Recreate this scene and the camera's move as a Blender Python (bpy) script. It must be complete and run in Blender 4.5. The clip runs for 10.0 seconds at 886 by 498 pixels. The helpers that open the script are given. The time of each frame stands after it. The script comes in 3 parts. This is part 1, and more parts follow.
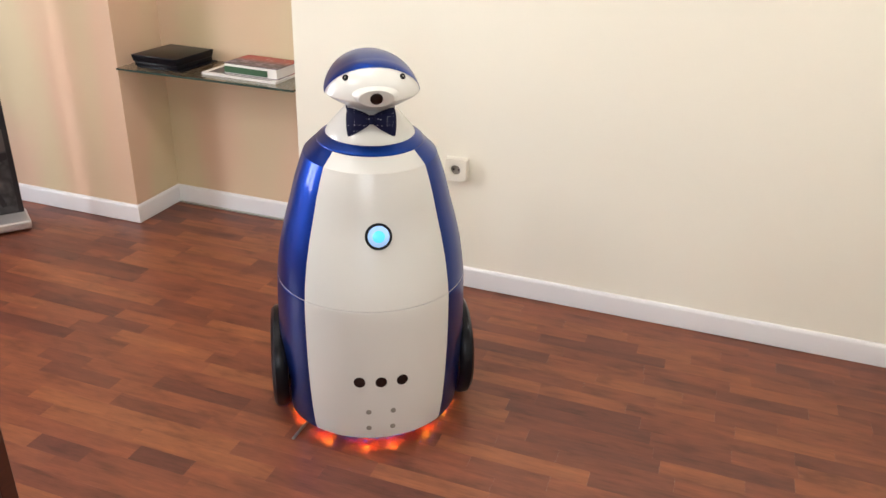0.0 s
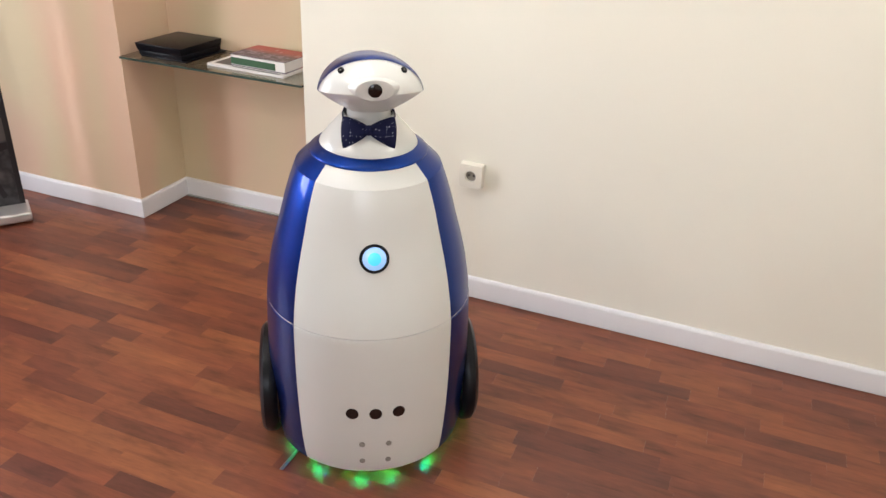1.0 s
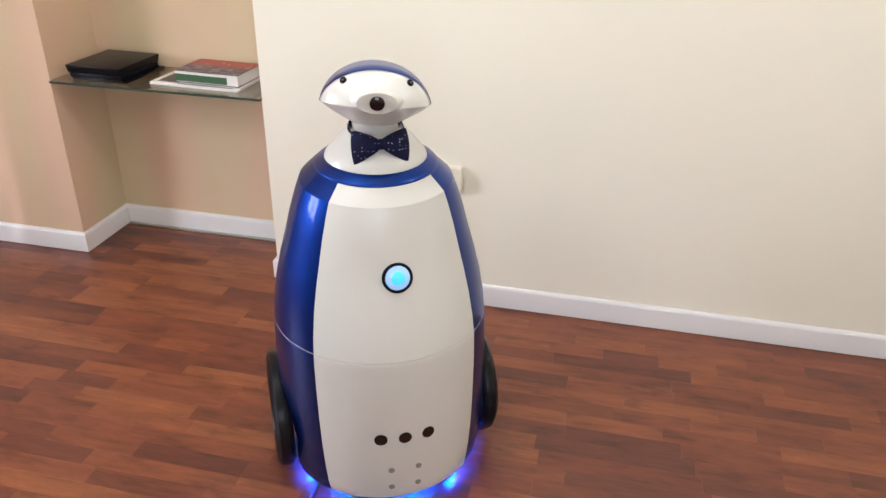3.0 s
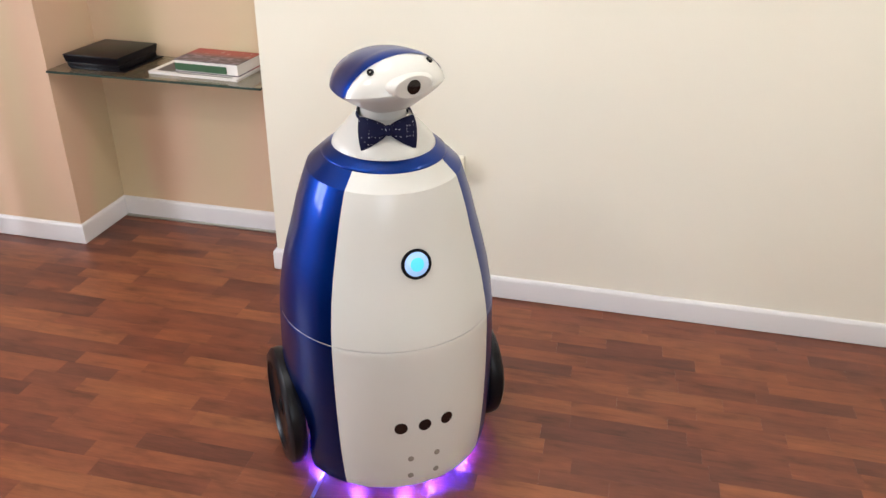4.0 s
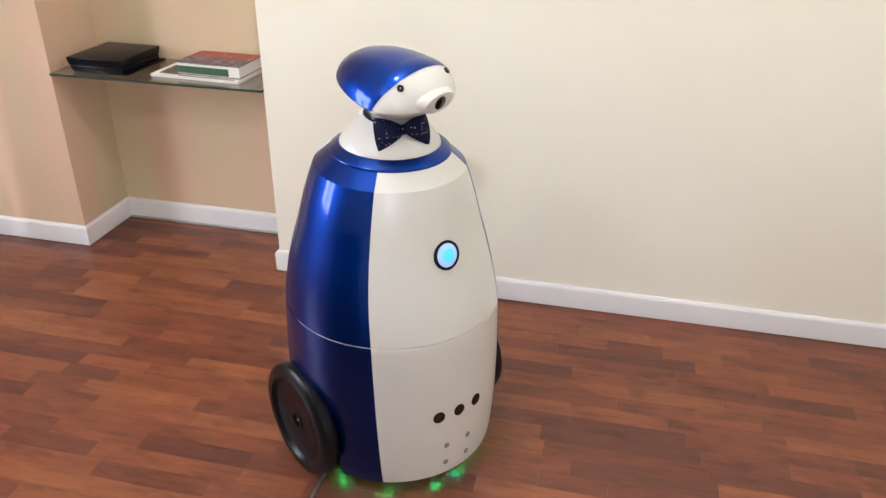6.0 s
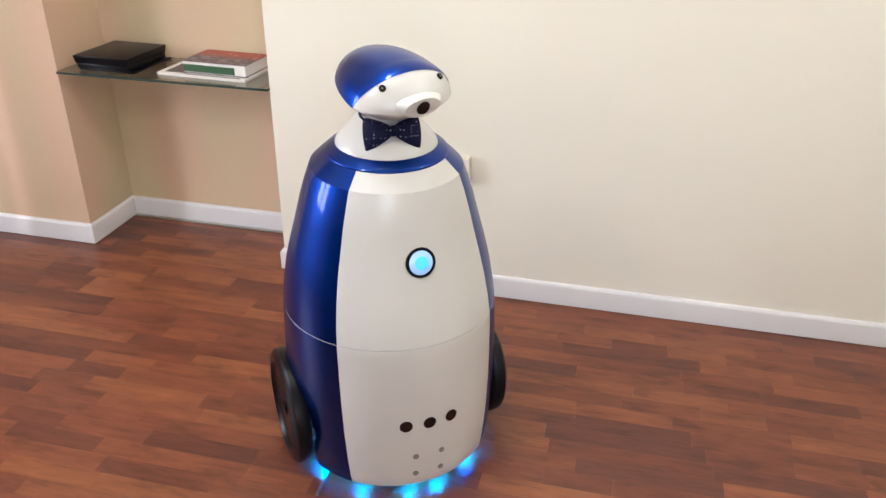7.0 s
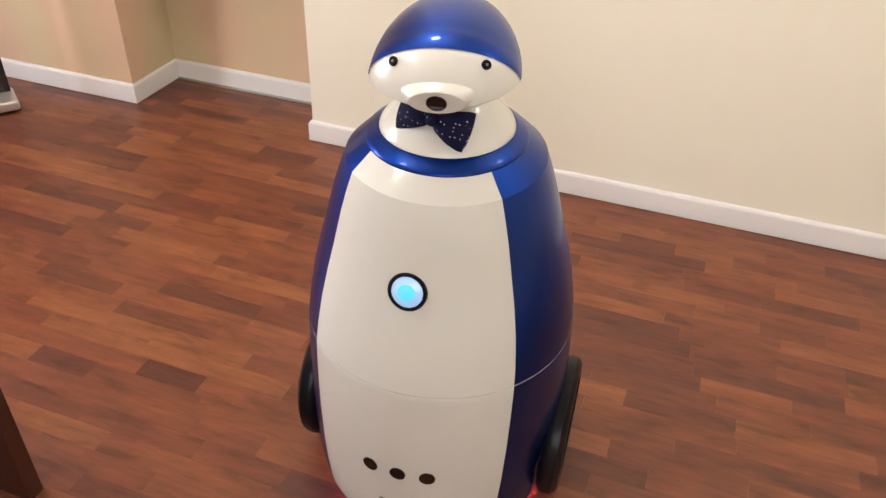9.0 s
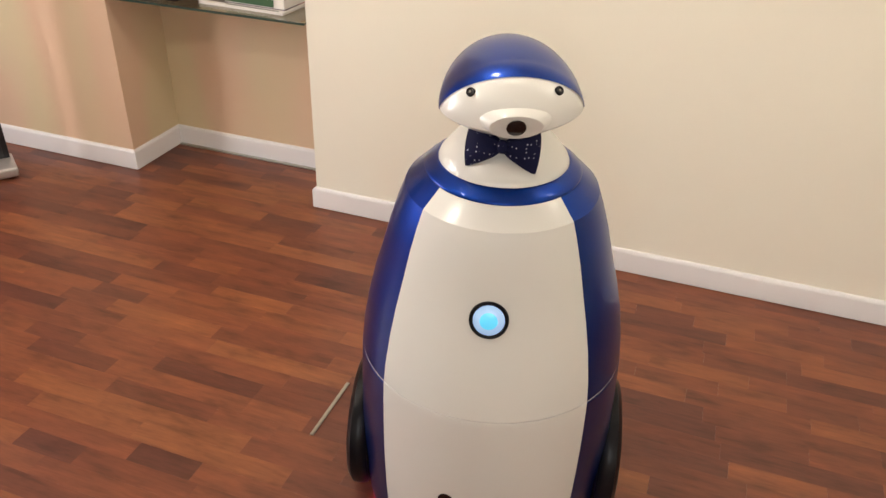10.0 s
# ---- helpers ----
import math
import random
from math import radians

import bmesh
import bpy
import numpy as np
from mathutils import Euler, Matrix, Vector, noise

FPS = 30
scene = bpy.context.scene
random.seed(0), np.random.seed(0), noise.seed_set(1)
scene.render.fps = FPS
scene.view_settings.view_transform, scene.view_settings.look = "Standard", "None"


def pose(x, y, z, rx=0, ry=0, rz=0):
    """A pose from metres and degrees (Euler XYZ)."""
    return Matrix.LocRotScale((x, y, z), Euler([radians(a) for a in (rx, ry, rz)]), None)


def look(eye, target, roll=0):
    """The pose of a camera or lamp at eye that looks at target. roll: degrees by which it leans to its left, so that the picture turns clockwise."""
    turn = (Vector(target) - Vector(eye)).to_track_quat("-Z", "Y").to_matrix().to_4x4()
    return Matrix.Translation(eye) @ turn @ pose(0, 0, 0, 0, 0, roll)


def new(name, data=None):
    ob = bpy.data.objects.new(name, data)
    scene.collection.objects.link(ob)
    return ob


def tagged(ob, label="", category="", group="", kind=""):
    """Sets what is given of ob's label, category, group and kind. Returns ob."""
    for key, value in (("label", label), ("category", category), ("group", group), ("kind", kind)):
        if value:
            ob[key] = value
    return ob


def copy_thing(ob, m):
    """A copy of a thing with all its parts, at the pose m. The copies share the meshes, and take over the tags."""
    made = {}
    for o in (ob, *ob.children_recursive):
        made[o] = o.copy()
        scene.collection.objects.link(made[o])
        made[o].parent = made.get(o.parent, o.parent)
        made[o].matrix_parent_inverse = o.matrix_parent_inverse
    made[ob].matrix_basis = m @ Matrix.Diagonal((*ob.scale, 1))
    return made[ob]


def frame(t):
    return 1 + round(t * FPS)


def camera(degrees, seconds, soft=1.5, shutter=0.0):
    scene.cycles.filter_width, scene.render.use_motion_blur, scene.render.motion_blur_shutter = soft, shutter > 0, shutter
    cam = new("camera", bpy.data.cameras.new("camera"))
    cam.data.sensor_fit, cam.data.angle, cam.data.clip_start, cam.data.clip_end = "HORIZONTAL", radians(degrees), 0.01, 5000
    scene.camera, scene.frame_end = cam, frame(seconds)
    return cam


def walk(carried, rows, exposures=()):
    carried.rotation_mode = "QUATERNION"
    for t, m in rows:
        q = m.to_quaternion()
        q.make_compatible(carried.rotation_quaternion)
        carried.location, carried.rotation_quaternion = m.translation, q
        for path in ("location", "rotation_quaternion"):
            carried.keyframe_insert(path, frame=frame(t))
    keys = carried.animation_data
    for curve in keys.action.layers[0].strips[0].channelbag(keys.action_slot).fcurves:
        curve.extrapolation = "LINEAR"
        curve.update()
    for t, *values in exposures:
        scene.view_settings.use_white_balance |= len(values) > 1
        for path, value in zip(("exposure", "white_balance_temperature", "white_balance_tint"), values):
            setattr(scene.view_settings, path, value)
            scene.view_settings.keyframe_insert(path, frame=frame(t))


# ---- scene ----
cam = camera(58.9, 10.0)
PATH = [
    (0, (1.609, -2.778, 1.564), (1.035, -1.069, 0.698), 2.01),
    (0.5, (1.587, -2.660, 1.568), (1.017, -0.961, 0.679), 1.93),
    (1, (1.594, -2.537, 1.582), (0.957, -0.876, 0.668), 2.64),
    (1.5, (1.539, -2.501, 1.581), (0.910, -0.841, 0.659), 2.14),
    (2, (1.411, -2.515, 1.579), (0.878, -0.824, 0.652), 1.23),
    (2.5, (1.338, -2.531, 1.583), (0.882, -0.817, 0.659), 0.86),
    (2.7, (1.319, -2.537, 1.587), (0.891, -0.817, 0.666), 0.67),
    (3.8, (1.253, -2.544, 1.564), (0.879, -0.819, 0.635), 1.13),
    (4, (1.254, -2.547, 1.559), (0.874, -0.820, 0.626), 0.94),
    (4.2, (1.254, -2.543, 1.563), (0.876, -0.817, 0.623), 0.92),
    (4.5, (1.264, -2.535, 1.570), (0.885, -0.812, 0.628), 0.88),
    (5, (1.263, -2.540, 1.570), (0.882, -0.816, 0.631), 0.79),
    (5.5, (1.263, -2.550, 1.568), (0.883, -0.822, 0.635), 0.78),
    (5.7, (1.276, -2.544, 1.569), (0.886, -0.822, 0.635), 0.59),
    (6.8, (1.271, -2.552, 1.565), (0.870, -0.833, 0.634), 0.62),
    (7, (1.267, -2.558, 1.558), (0.865, -0.833, 0.629), 0.72),
    (7.5, (1.262, -2.556, 1.567), (0.859, -0.842, 0.619), 0.88),
    (8, (1.273, -2.552, 1.564), (0.887, -0.909, 0.489), 1.24),
    (8.5, (1.358, -2.541, 1.577), (0.927, -0.957, 0.435), 1.14),
    (8.7, (1.405, -2.546, 1.569), (0.953, -0.985, 0.405), 1.55),
    (9, (1.474, -2.549, 1.558), (0.949, -1.016, 0.386), 2.02),
    (9.2, (1.505, -2.536, 1.556), (0.914, -1.012, 0.394), 1.62),
    (9.5, (1.517, -2.505, 1.554), (0.841, -0.976, 0.455), 0.97),
    (9.7, (1.486, -2.489, 1.548), (0.826, -0.934, 0.437), 1.15),
    (10, (1.415, -2.455, 1.541), (0.856, -0.848, 0.489), 1.77),
]
walk(cam, [(t, look(eye, target, roll)) for t, eye, target, roll in PATH],
     [(0, -0.06, 6350, 10), (1.0, -0.1, 6150, 10), (2.5, -0.12, 6050, 10), (4.0, -0.1, 6200, 10), (7.0, -0.08, 6050, 10), (8.0, 0.0, 6300, 11), (8.5, 0.05, 6450, 12), (9.0, -0.1, 6900, 12), (9.5, -0.16, 7100, 12), (10, -0.25, 7100, 12)])

# ---- light ----
world = bpy.data.worlds.new("world")
scene.world = world
world.use_nodes = True
wn = world.node_tree.nodes
sky = wn.new("ShaderNodeTexSky")
sky.sky_type, sky.sun_disc = "NISHITA", False
sky.sun_elevation, sky.sun_rotation = radians(40), radians(200)
wn["Background"].inputs[1].default_value = 0.12
world.node_tree.links.new(sky.outputs[0], wn["Background"].inputs[0])


def area(name, m, w, h, power, color):
    d = bpy.data.lights.new(name, "AREA")
    d.shape, d.size, d.size_y, d.energy, d.color = "RECTANGLE", w, h, power, color
    ob = new(name, d)
    ob.matrix_basis = m
    return ob


X0, X1, Y0, ZC = -2.6, 3.5, -4.7, 2.75       # the room: side walls, wall behind the camera, ceiling
WIN_L = (-2.35, -1.2, 0.6, 2.2)             # window in the left wall: y from, y to, sill, head
area("unseen_window_light", look((X0 - 0.02, (WIN_L[0] + WIN_L[1]) / 2, 1.4), (0.9, -1.7, 0.2)), 1.1, 1.5, 92, (0.90, 0.93, 0.98))
FILL_WIN = (1.3, 2.9, 0.9, 2.3)                 # made-up window in the wall behind the camera, brightens the right wall
area("unseen_window_light", look(((FILL_WIN[0] + FILL_WIN[1]) / 2, Y0 - 0.02, 1.6), (2.3, 0, 0.5)), 1.5, 1.3, 34, (0.95, 0.97, 1.0))
LAMPS = (((0.62, -1.0, 2.47), 26), ((2.45, -0.85, 2.47), 17), ((0.0, -2.05, 2.47), 28))   # ceiling lamps and their power: first inferred overhead, other two added as fill
for at, power in LAMPS:
    bulb = bpy.data.lights.new("bulb", "POINT")
    bulb.energy, bulb.color, bulb.shadow_soft_size = power, (1.0, 0.97, 0.90), 0.10
    new("bulb", bulb).location = (at[0], at[1], at[2] - 0.15)


# ---- materials ----
def mat(name, color, rough=0.5, metal=0.0, coat=0.0, spec=0.5, emit=None, power=0.0):
    m = bpy.data.materials.new(name)
    m.use_nodes = True
    b = m.node_tree.nodes["Principled BSDF"]
    b.inputs["Base Color"].default_value = (*color, 1)
    b.inputs["Roughness"].default_value, b.inputs["Metallic"].default_value = rough, metal
    b.inputs["Coat Weight"].default_value, b.inputs["Coat Roughness"].default_value = coat, 0.04
    b.inputs["Specular IOR Level"].default_value = spec
    if emit:
        b.inputs["Emission Color"].default_value, b.inputs["Emission Strength"].default_value = (*emit, 1), power
    return m


def node(m, kind, **values):
    n = m.node_tree.nodes.new(kind)
    for key, v in values.items():
        n.inputs[key.replace("_", " ")].default_value = v
    return n


def link(m, a, b):
    m.node_tree.links.new(a, b)


def bsdf(m):
    return m.node_tree.nodes["Principled BSDF"]


def ramp(m, fac, stops):
    r = m.node_tree.nodes.new("ShaderNodeValToRGB")
    els = r.color_ramp.elements
    while len(els) < len(stops):
        els.new(0.5)
    for e, (at, c) in zip(els, stops):
        e.position, e.color = at, (*c, 1)
    link(m, fac, r.inputs[0])
    return r.outputs[0]


def mixc(m, fac, a, b, mode="MIX"):
    n = m.node_tree.nodes.new("ShaderNodeMix")
    n.data_type, n.blend_type = "RGBA", mode
    for sock, v in ((n.inputs[0], fac), (n.inputs[6], a), (n.inputs[7], b)):
        if hasattr(v, "links"):
            link(m, v, sock)
        elif isinstance(v, tuple):
            sock.default_value = (*v, 1)
        else:
            sock.default_value = v
    return n.outputs[2]


def coords(m, scale, where="Object"):
    t = m.node_tree.nodes.new("ShaderNodeTexCoord")
    mp = m.node_tree.nodes.new("ShaderNodeMapping")
    mp.inputs["Scale"].default_value = scale
    link(m, t.outputs[where], mp.inputs[0])
    return mp.outputs[0]


def noisy(m, vec, scale, detail=4, rough=0.55):
    n = node(m, "ShaderNodeTexNoise", Scale=scale, Detail=detail, Roughness=rough)
    if vec is not None:
        link(m, vec, n.inputs["Vector"])
    return n.outputs["Fac"]


def bump(m, height, strength, distance):
    b = node(m, "ShaderNodeBump", Strength=strength, Distance=distance)
    link(m, height, b.inputs["Height"])
    link(m, b.outputs[0], bsdf(m).inputs["Normal"])
    return b


def plaster(name, color, dark, patch=None):
    m = mat(name, color, 0.75, spec=0.25)
    v = coords(m, (1, 1, 1))
    c = mixc(m, noisy(m, v, 1.7, 3), color, dark)
    if patch:                                 # upright patches of another shade, uneven wall light painted in
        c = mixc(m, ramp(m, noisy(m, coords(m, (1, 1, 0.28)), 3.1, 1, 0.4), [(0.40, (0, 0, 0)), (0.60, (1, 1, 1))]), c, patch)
    link(m, c, bsdf(m).inputs["Base Color"])
    bump(m, noisy(m, v, 160, 3), 0.12, 0.002)
    return m


def wood_floor(name, island):
    m = mat(name, (0.25, 0.07, 0.03), 0.33, spec=0.5)
    if island:
        g = m.node_tree.nodes.new("ShaderNodeNewGeometry")
        rnd = g.outputs["Random Per Island"]
    else:
        g = m.node_tree.nodes.new("ShaderNodeObjectInfo")
        rnd = g.outputs["Random"]
    tone = ramp(m, rnd, [(0.0, (0.110, 0.035, 0.025)), (0.16, (0.150, 0.046, 0.028)), (0.5, (0.188, 0.057, 0.031)), (0.8, (0.222, 0.071, 0.035)), (1.0, (0.255, 0.087, 0.039))])
    far = m.node_tree.nodes.new("ShaderNodeCombineXYZ")
    big = m.node_tree.nodes.new("ShaderNodeMath")
    big.operation = "MULTIPLY"
    big.inputs[1].default_value = 57.0
    link(m, rnd, big.inputs[0])
    link(m, big.outputs[0], far.inputs[0])
    link(m, big.outputs[0], far.inputs[2])
    tc = m.node_tree.nodes.new("ShaderNodeNewGeometry")
    def stretched(scale):
        sc = node(m, "ShaderNodeVectorMath")
        sc.operation = "MULTIPLY"
        sc.inputs[1].default_value = scale
        link(m, tc.outputs["Position"], sc.inputs[0])
        ad = node(m, "ShaderNodeVectorMath")
        ad.operation = "ADD"
        link(m, sc.outputs[0], ad.inputs[0])
        link(m, far.outputs[0], ad.inputs[1])
        return ad.outputs[0]

    grain = noisy(m, stretched((2.2, 18, 1)), 2.0, 6, 0.6)
    fine = noisy(m, stretched((6, 90, 1)), 3.0, 5, 0.6)
    blotch = noisy(m, stretched((3.6, 10, 1)), 1.5, 3, 0.6)
    c = mixc(m, 0.9, tone, ramp(m, grain, [(0.28, (0.62, 0.57, 0.55)), (0.44, (0.93, 0.93, 0.93)), (0.58, (1.05, 1.04, 1.0)), (0.75, (1.30, 1.28, 1.2))]), "MULTIPLY")
    c = mixc(m, 0.85, c, ramp(m, blotch, [(0.30, (0.55, 0.51, 0.53)), (0.44, (0.93, 0.93, 0.93)), (0.70, (1.22, 1.20, 1.12))]), "MULTIPLY")
    c = mixc(m, 0.45, c, ramp(m, fine, [(0.35, (0.72, 0.68, 0.64)), (0.55, (1.06, 1.06, 1.06))]), "MULTIPLY")
    link(m, c, bsdf(m).inputs["Base Color"])
    sm = noisy(m, tc.outputs["Position"], 2.3, 3)
    link(m, ramp(m, sm, [(0.3, (0.30, 0.30, 0.30)), (0.75, (0.46, 0.46, 0.46))]), bsdf(m).inputs["Roughness"])
    bump(m, fine, 0.08, 0.001)
    return m


def car_paint(name, color, deep):
    m = mat(name, color, 0.40, metal=1.0, coat=0.55)
    bsdf(m).inputs["Coat IOR"].default_value, bsdf(m).inputs["Coat Roughness"].default_value = 1.4, 0.07
    v = coords(m, (1, 1, 1))
    link(m, mixc(m, noisy(m, v, 900, 1), color, deep), bsdf(m).inputs["Base Color"])
    return m


def gloss_white(name, color):
    m = mat(name, color, 0.32, coat=0.5)
    bsdf(m).inputs["Coat Roughness"].default_value = 0.14
    v = coords(m, (1, 1, 1))
    link(m, mixc(m, noisy(m, v, 6, 3), color, tuple(c * 0.95 for c in color)), bsdf(m).inputs["Base Color"])
    bump(m, noisy(m, v, 22, 2), 0.03, 0.002)
    return m


WALL = plaster("wall_paint", (0.83, 0.795, 0.69), (0.81, 0.77, 0.66))
# cream wall round the niche, its warm bounce light mixed into the colour
BOUNCE_TINTED = plaster("bounce_tinted_wall_paint", (0.645, 0.535, 0.35), (0.615, 0.505, 0.325), (0.67, 0.475, 0.335))
# tint of the unseen west wall, chosen to throw pink light on the niche
PINK_BOUNCE = plaster("pink_bounce_paint", (0.66, 0.36, 0.25), (0.62, 0.33, 0.22))
CEIL = plaster("ceiling_paint", (0.80, 0.78, 0.75), (0.78, 0.76, 0.72))
SKIRT = mat("skirting_white", (0.74, 0.725, 0.735), 0.34)
FLOOR_P = wood_floor("floor_strip_wood", False)
FLOOR_S = wood_floor("floor_far_wood", True)
GAP = mat("floor_joint", (0.13, 0.042, 0.02), 0.7)
BLUE = car_paint("blue_metallic_paint", (0.001, 0.038, 0.30), (0.0008, 0.024, 0.19))
WHITE = gloss_white("white_gloss_plastic", (0.70, 0.695, 0.66))
SEAM_GLINT = mat("seam_glint_plastic", (0.62, 0.61, 0.60), 0.3)
BLACK = mat("black_plastic", (0.004, 0.004, 0.006), 0.28, spec=0.14)
RUBBER = mat("black_rubber", (0.005, 0.005, 0.007), 0.32, spec=0.22)
HOLE = mat("sensor_window", (0.012, 0.006, 0.005), 0.12)
STEEL = mat("brushed_metal", (0.42, 0.42, 0.38), 0.35, metal=0.9)
GREYDOT = mat("grey_plastic", (0.25, 0.23, 0.20), 0.5)
LAMP = mat("button_lens", (0.4, 0.6, 0.8), 0.15, coat=0.5, emit=(0.27, 0.52, 1.0), power=0.52)
LAMP_HOT = mat("button_core", (0.1, 0.6, 0.8), 0.2, emit=(0.07, 0.53, 0.98), power=0.75)
COPPER = mat("orange_brown_plastic", (0.35, 0.12, 0.05), 0.4)
CREAM = mat("cream_plastic", (0.76, 0.72, 0.62), 0.4)
DARKWOOD = mat("dark_red_wood", (0.06, 0.018, 0.01), 0.4)
_v = coords(DARKWOOD, (3, 3, 40))
link(DARKWOOD, mixc(DARKWOOD, noisy(DARKWOOD, _v, 3, 5), (0.035, 0.010, 0.006), (0.085, 0.026, 0.014)), bsdf(DARKWOOD).inputs["Base Color"])
SILVER = mat("silver_aluminium", (0.62, 0.60, 0.60), 0.35, metal=0.6)
GREENBAND = mat("green_print", (0.03, 0.09, 0.035), 0.5)
PAPER = mat("paper", (0.78, 0.74, 0.70), 0.7)
SPIRAL = mat("spiral_tube_glow", (0.8, 0.8, 0.8), 0.3, emit=(1.0, 0.93, 0.8), power=60)
FRAME = mat("window_frame_white", (0.8, 0.8, 0.8), 0.4)

FABRIC = mat("navy_dotted_fabric", (0.008, 0.011, 0.05), 0.75, spec=0.2)
_v = coords(FABRIC, (1, 1, 1))
_vo = node(FABRIC, "ShaderNodeTexVoronoi", Scale=125.0, Randomness=0.45)
link(FABRIC, _v, _vo.inputs["Vector"])
link(FABRIC, ramp(FABRIC, _vo.outputs["Distance"], [(0.12, (0.70, 0.72, 0.85)), (0.17, (0.005, 0.006, 0.034))]), bsdf(FABRIC).inputs["Base Color"])
bump(FABRIC, noisy(FABRIC, _v, 700, 2), 0.3, 0.001)

COVER = mat("red_book_cover", (0.3, 0.05, 0.04), 0.35)
_v = coords(COVER, (1, 1, 1))
_xyz = COVER.node_tree.nodes.new("ShaderNodeSeparateXYZ")
link(COVER, _v, _xyz.inputs[0])
_band = node(COVER, "ShaderNodeMapRange")
for _k, _n in ((1, -0.02), (2, 0.035)):
    _band.inputs[_k].default_value = _n
link(COVER, _xyz.outputs[1], _band.inputs[0])
_pic = ramp(COVER, noisy(COVER, coords(COVER, (1, 2.2, 1)), 26, 3), [(0.40, (0.05, 0.028, 0.04)), (0.52, (0.11, 0.075, 0.10)), (0.60, (0.30, 0.27, 0.33)), (0.66, (0.10, 0.04, 0.05))])
link(COVER, mixc(COVER, _band.outputs[0], _pic, mixc(COVER, ramp(COVER, noisy(COVER, _v, 30, 2), [(0.62, (0, 0, 0)), (0.66, (1, 1, 1))]), (0.36, 0.04, 0.028), (0.5, 0.3, 0.25))), bsdf(COVER).inputs["Base Color"])

GLASS = mat("shelf_glass", (0.72, 0.80, 0.76), 0.03)
bsdf(GLASS).inputs["Transmission Weight"].default_value = 1.0
GLASS_EDGE = mat("shelf_glass_edge", (0.03, 0.06, 0.05), 0.12)

PRINT = mat("banner_print", (0.05, 0.05, 0.055), 0.45)
_v = coords(PRINT, (1, 1, 1))
_n = noisy(PRINT, _v, 3.2, 4, 0.6)
_c = ramp(PRINT, _n, [(0.36, (0.012, 0.012, 0.014)), (0.47, (0.06, 0.06, 0.065)), (0.52, (0.02, 0.02, 0.024)), (0.62, (0.13, 0.125, 0.125)), (0.72, (0.05, 0.05, 0.06))])
link(PRINT, _c, bsdf(PRINT).inputs["Base Color"])
PRINT_LIGHT = mat("banner_print_light", (0.30, 0.28, 0.27), 0.45)
PRINT_MID = mat("banner_print_mid", (0.10, 0.085, 0.08), 0.45)
PRINT_DARK = mat("banner_print_dark", (0.012, 0.012, 0.015), 0.45)

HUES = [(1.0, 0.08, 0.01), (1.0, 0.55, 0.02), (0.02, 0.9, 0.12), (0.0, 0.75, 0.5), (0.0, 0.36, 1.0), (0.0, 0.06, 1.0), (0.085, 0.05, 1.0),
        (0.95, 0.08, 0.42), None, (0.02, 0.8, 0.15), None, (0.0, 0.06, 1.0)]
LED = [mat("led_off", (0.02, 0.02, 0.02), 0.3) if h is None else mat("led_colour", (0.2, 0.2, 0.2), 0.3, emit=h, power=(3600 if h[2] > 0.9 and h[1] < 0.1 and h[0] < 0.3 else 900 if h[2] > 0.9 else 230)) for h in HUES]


# ---- mesh helpers ----
def mesh(name, bm, materials, smooth=40):
    me = bpy.data.meshes.new(name)
    bmesh.ops.recalc_face_normals(bm, faces=bm.faces)
    bm.to_mesh(me)
    bm.free()
    for m in materials if isinstance(materials, (list, tuple)) else [materials]:
        me.materials.append(m)
    if smooth:
        for p in me.polygons:
            p.use_smooth = True
        me.set_sharp_from_angle(angle=radians(smooth))
    return me


def part(name, bm, material, parent=None, label="", m=None, smooth=40):
    ob = new(name, mesh(name, bm, material, smooth))
    ob.parent = parent
    if m is not None:
        ob.matrix_basis = m
    if label:
        ob["label"] = label
    return ob


def setting(name, bm, material, label, category, smooth=30):
    return tagged(part(name, bm, material, smooth=smooth), label, category, kind="structure")


def empty(name, m=None, **tags):
    ob = new(name)
    if m is not None:
        ob.matrix_basis = m
    return tagged(ob, **tags)


def box(a, b, bevel=0.0, seg=2, bm=None):
    own = bm is None
    tmp = bmesh.new()
    c = bmesh.ops.create_cube(tmp, size=1)
    for v in tmp.verts:
        v.co = Vector([a[i] + (v.co[i] + 0.5) * (b[i] - a[i]) for i in range(3)])
    if bevel:
        bmesh.ops.bevel(tmp, geom=tmp.edges[:], offset=bevel, segments=seg, affect="EDGES", profile=0.6)
    if own:
        return tmp
    join(bm, tmp)
    return bm


def join(bm, other, m=None):
    if m is not None:
        other.transform(m)
    me = bpy.data.meshes.new("tmp")
    other.to_mesh(me)
    other.free()
    bm.from_mesh(me)
    bpy.data.meshes.remove(me)


def lathe(profile, seg=64, a0=0.0, a1=2 * math.pi, bm=None):
    """Turns (r, z) rows round the z axis; angle 0 looks to -y."""
    bm = bm or bmesh.new()
    whole = abs(a1 - a0 - 2 * math.pi) < 1e-6
    n = seg if whole else seg + 1
    rings = []
    for r, z in profile:
        if r < 1e-6:
            rings.append([bm.verts.new((0, 0, z))] * n)
        else:
            rings.append([bm.verts.new((r * math.sin(a0 + (a1 - a0) * k / seg), -r * math.cos(a0 + (a1 - a0) * k / seg), z)) for k in range(n)])
    for p, q in zip(rings, rings[1:]):
        for k in range(seg):
            vs = [p[k], p[(k + 1) % n], q[(k + 1) % n], q[k]]
            vs = [v for i, v in enumerate(vs) if v not in vs[:i]]
            if len(vs) > 2:
                bm.faces.new(vs)
    return bm


# ---- the room ----
T = 0.2
NX0, NX1, ND = -0.869, 0.014, 0.312         # the niche: sides and depth behind the wall's face
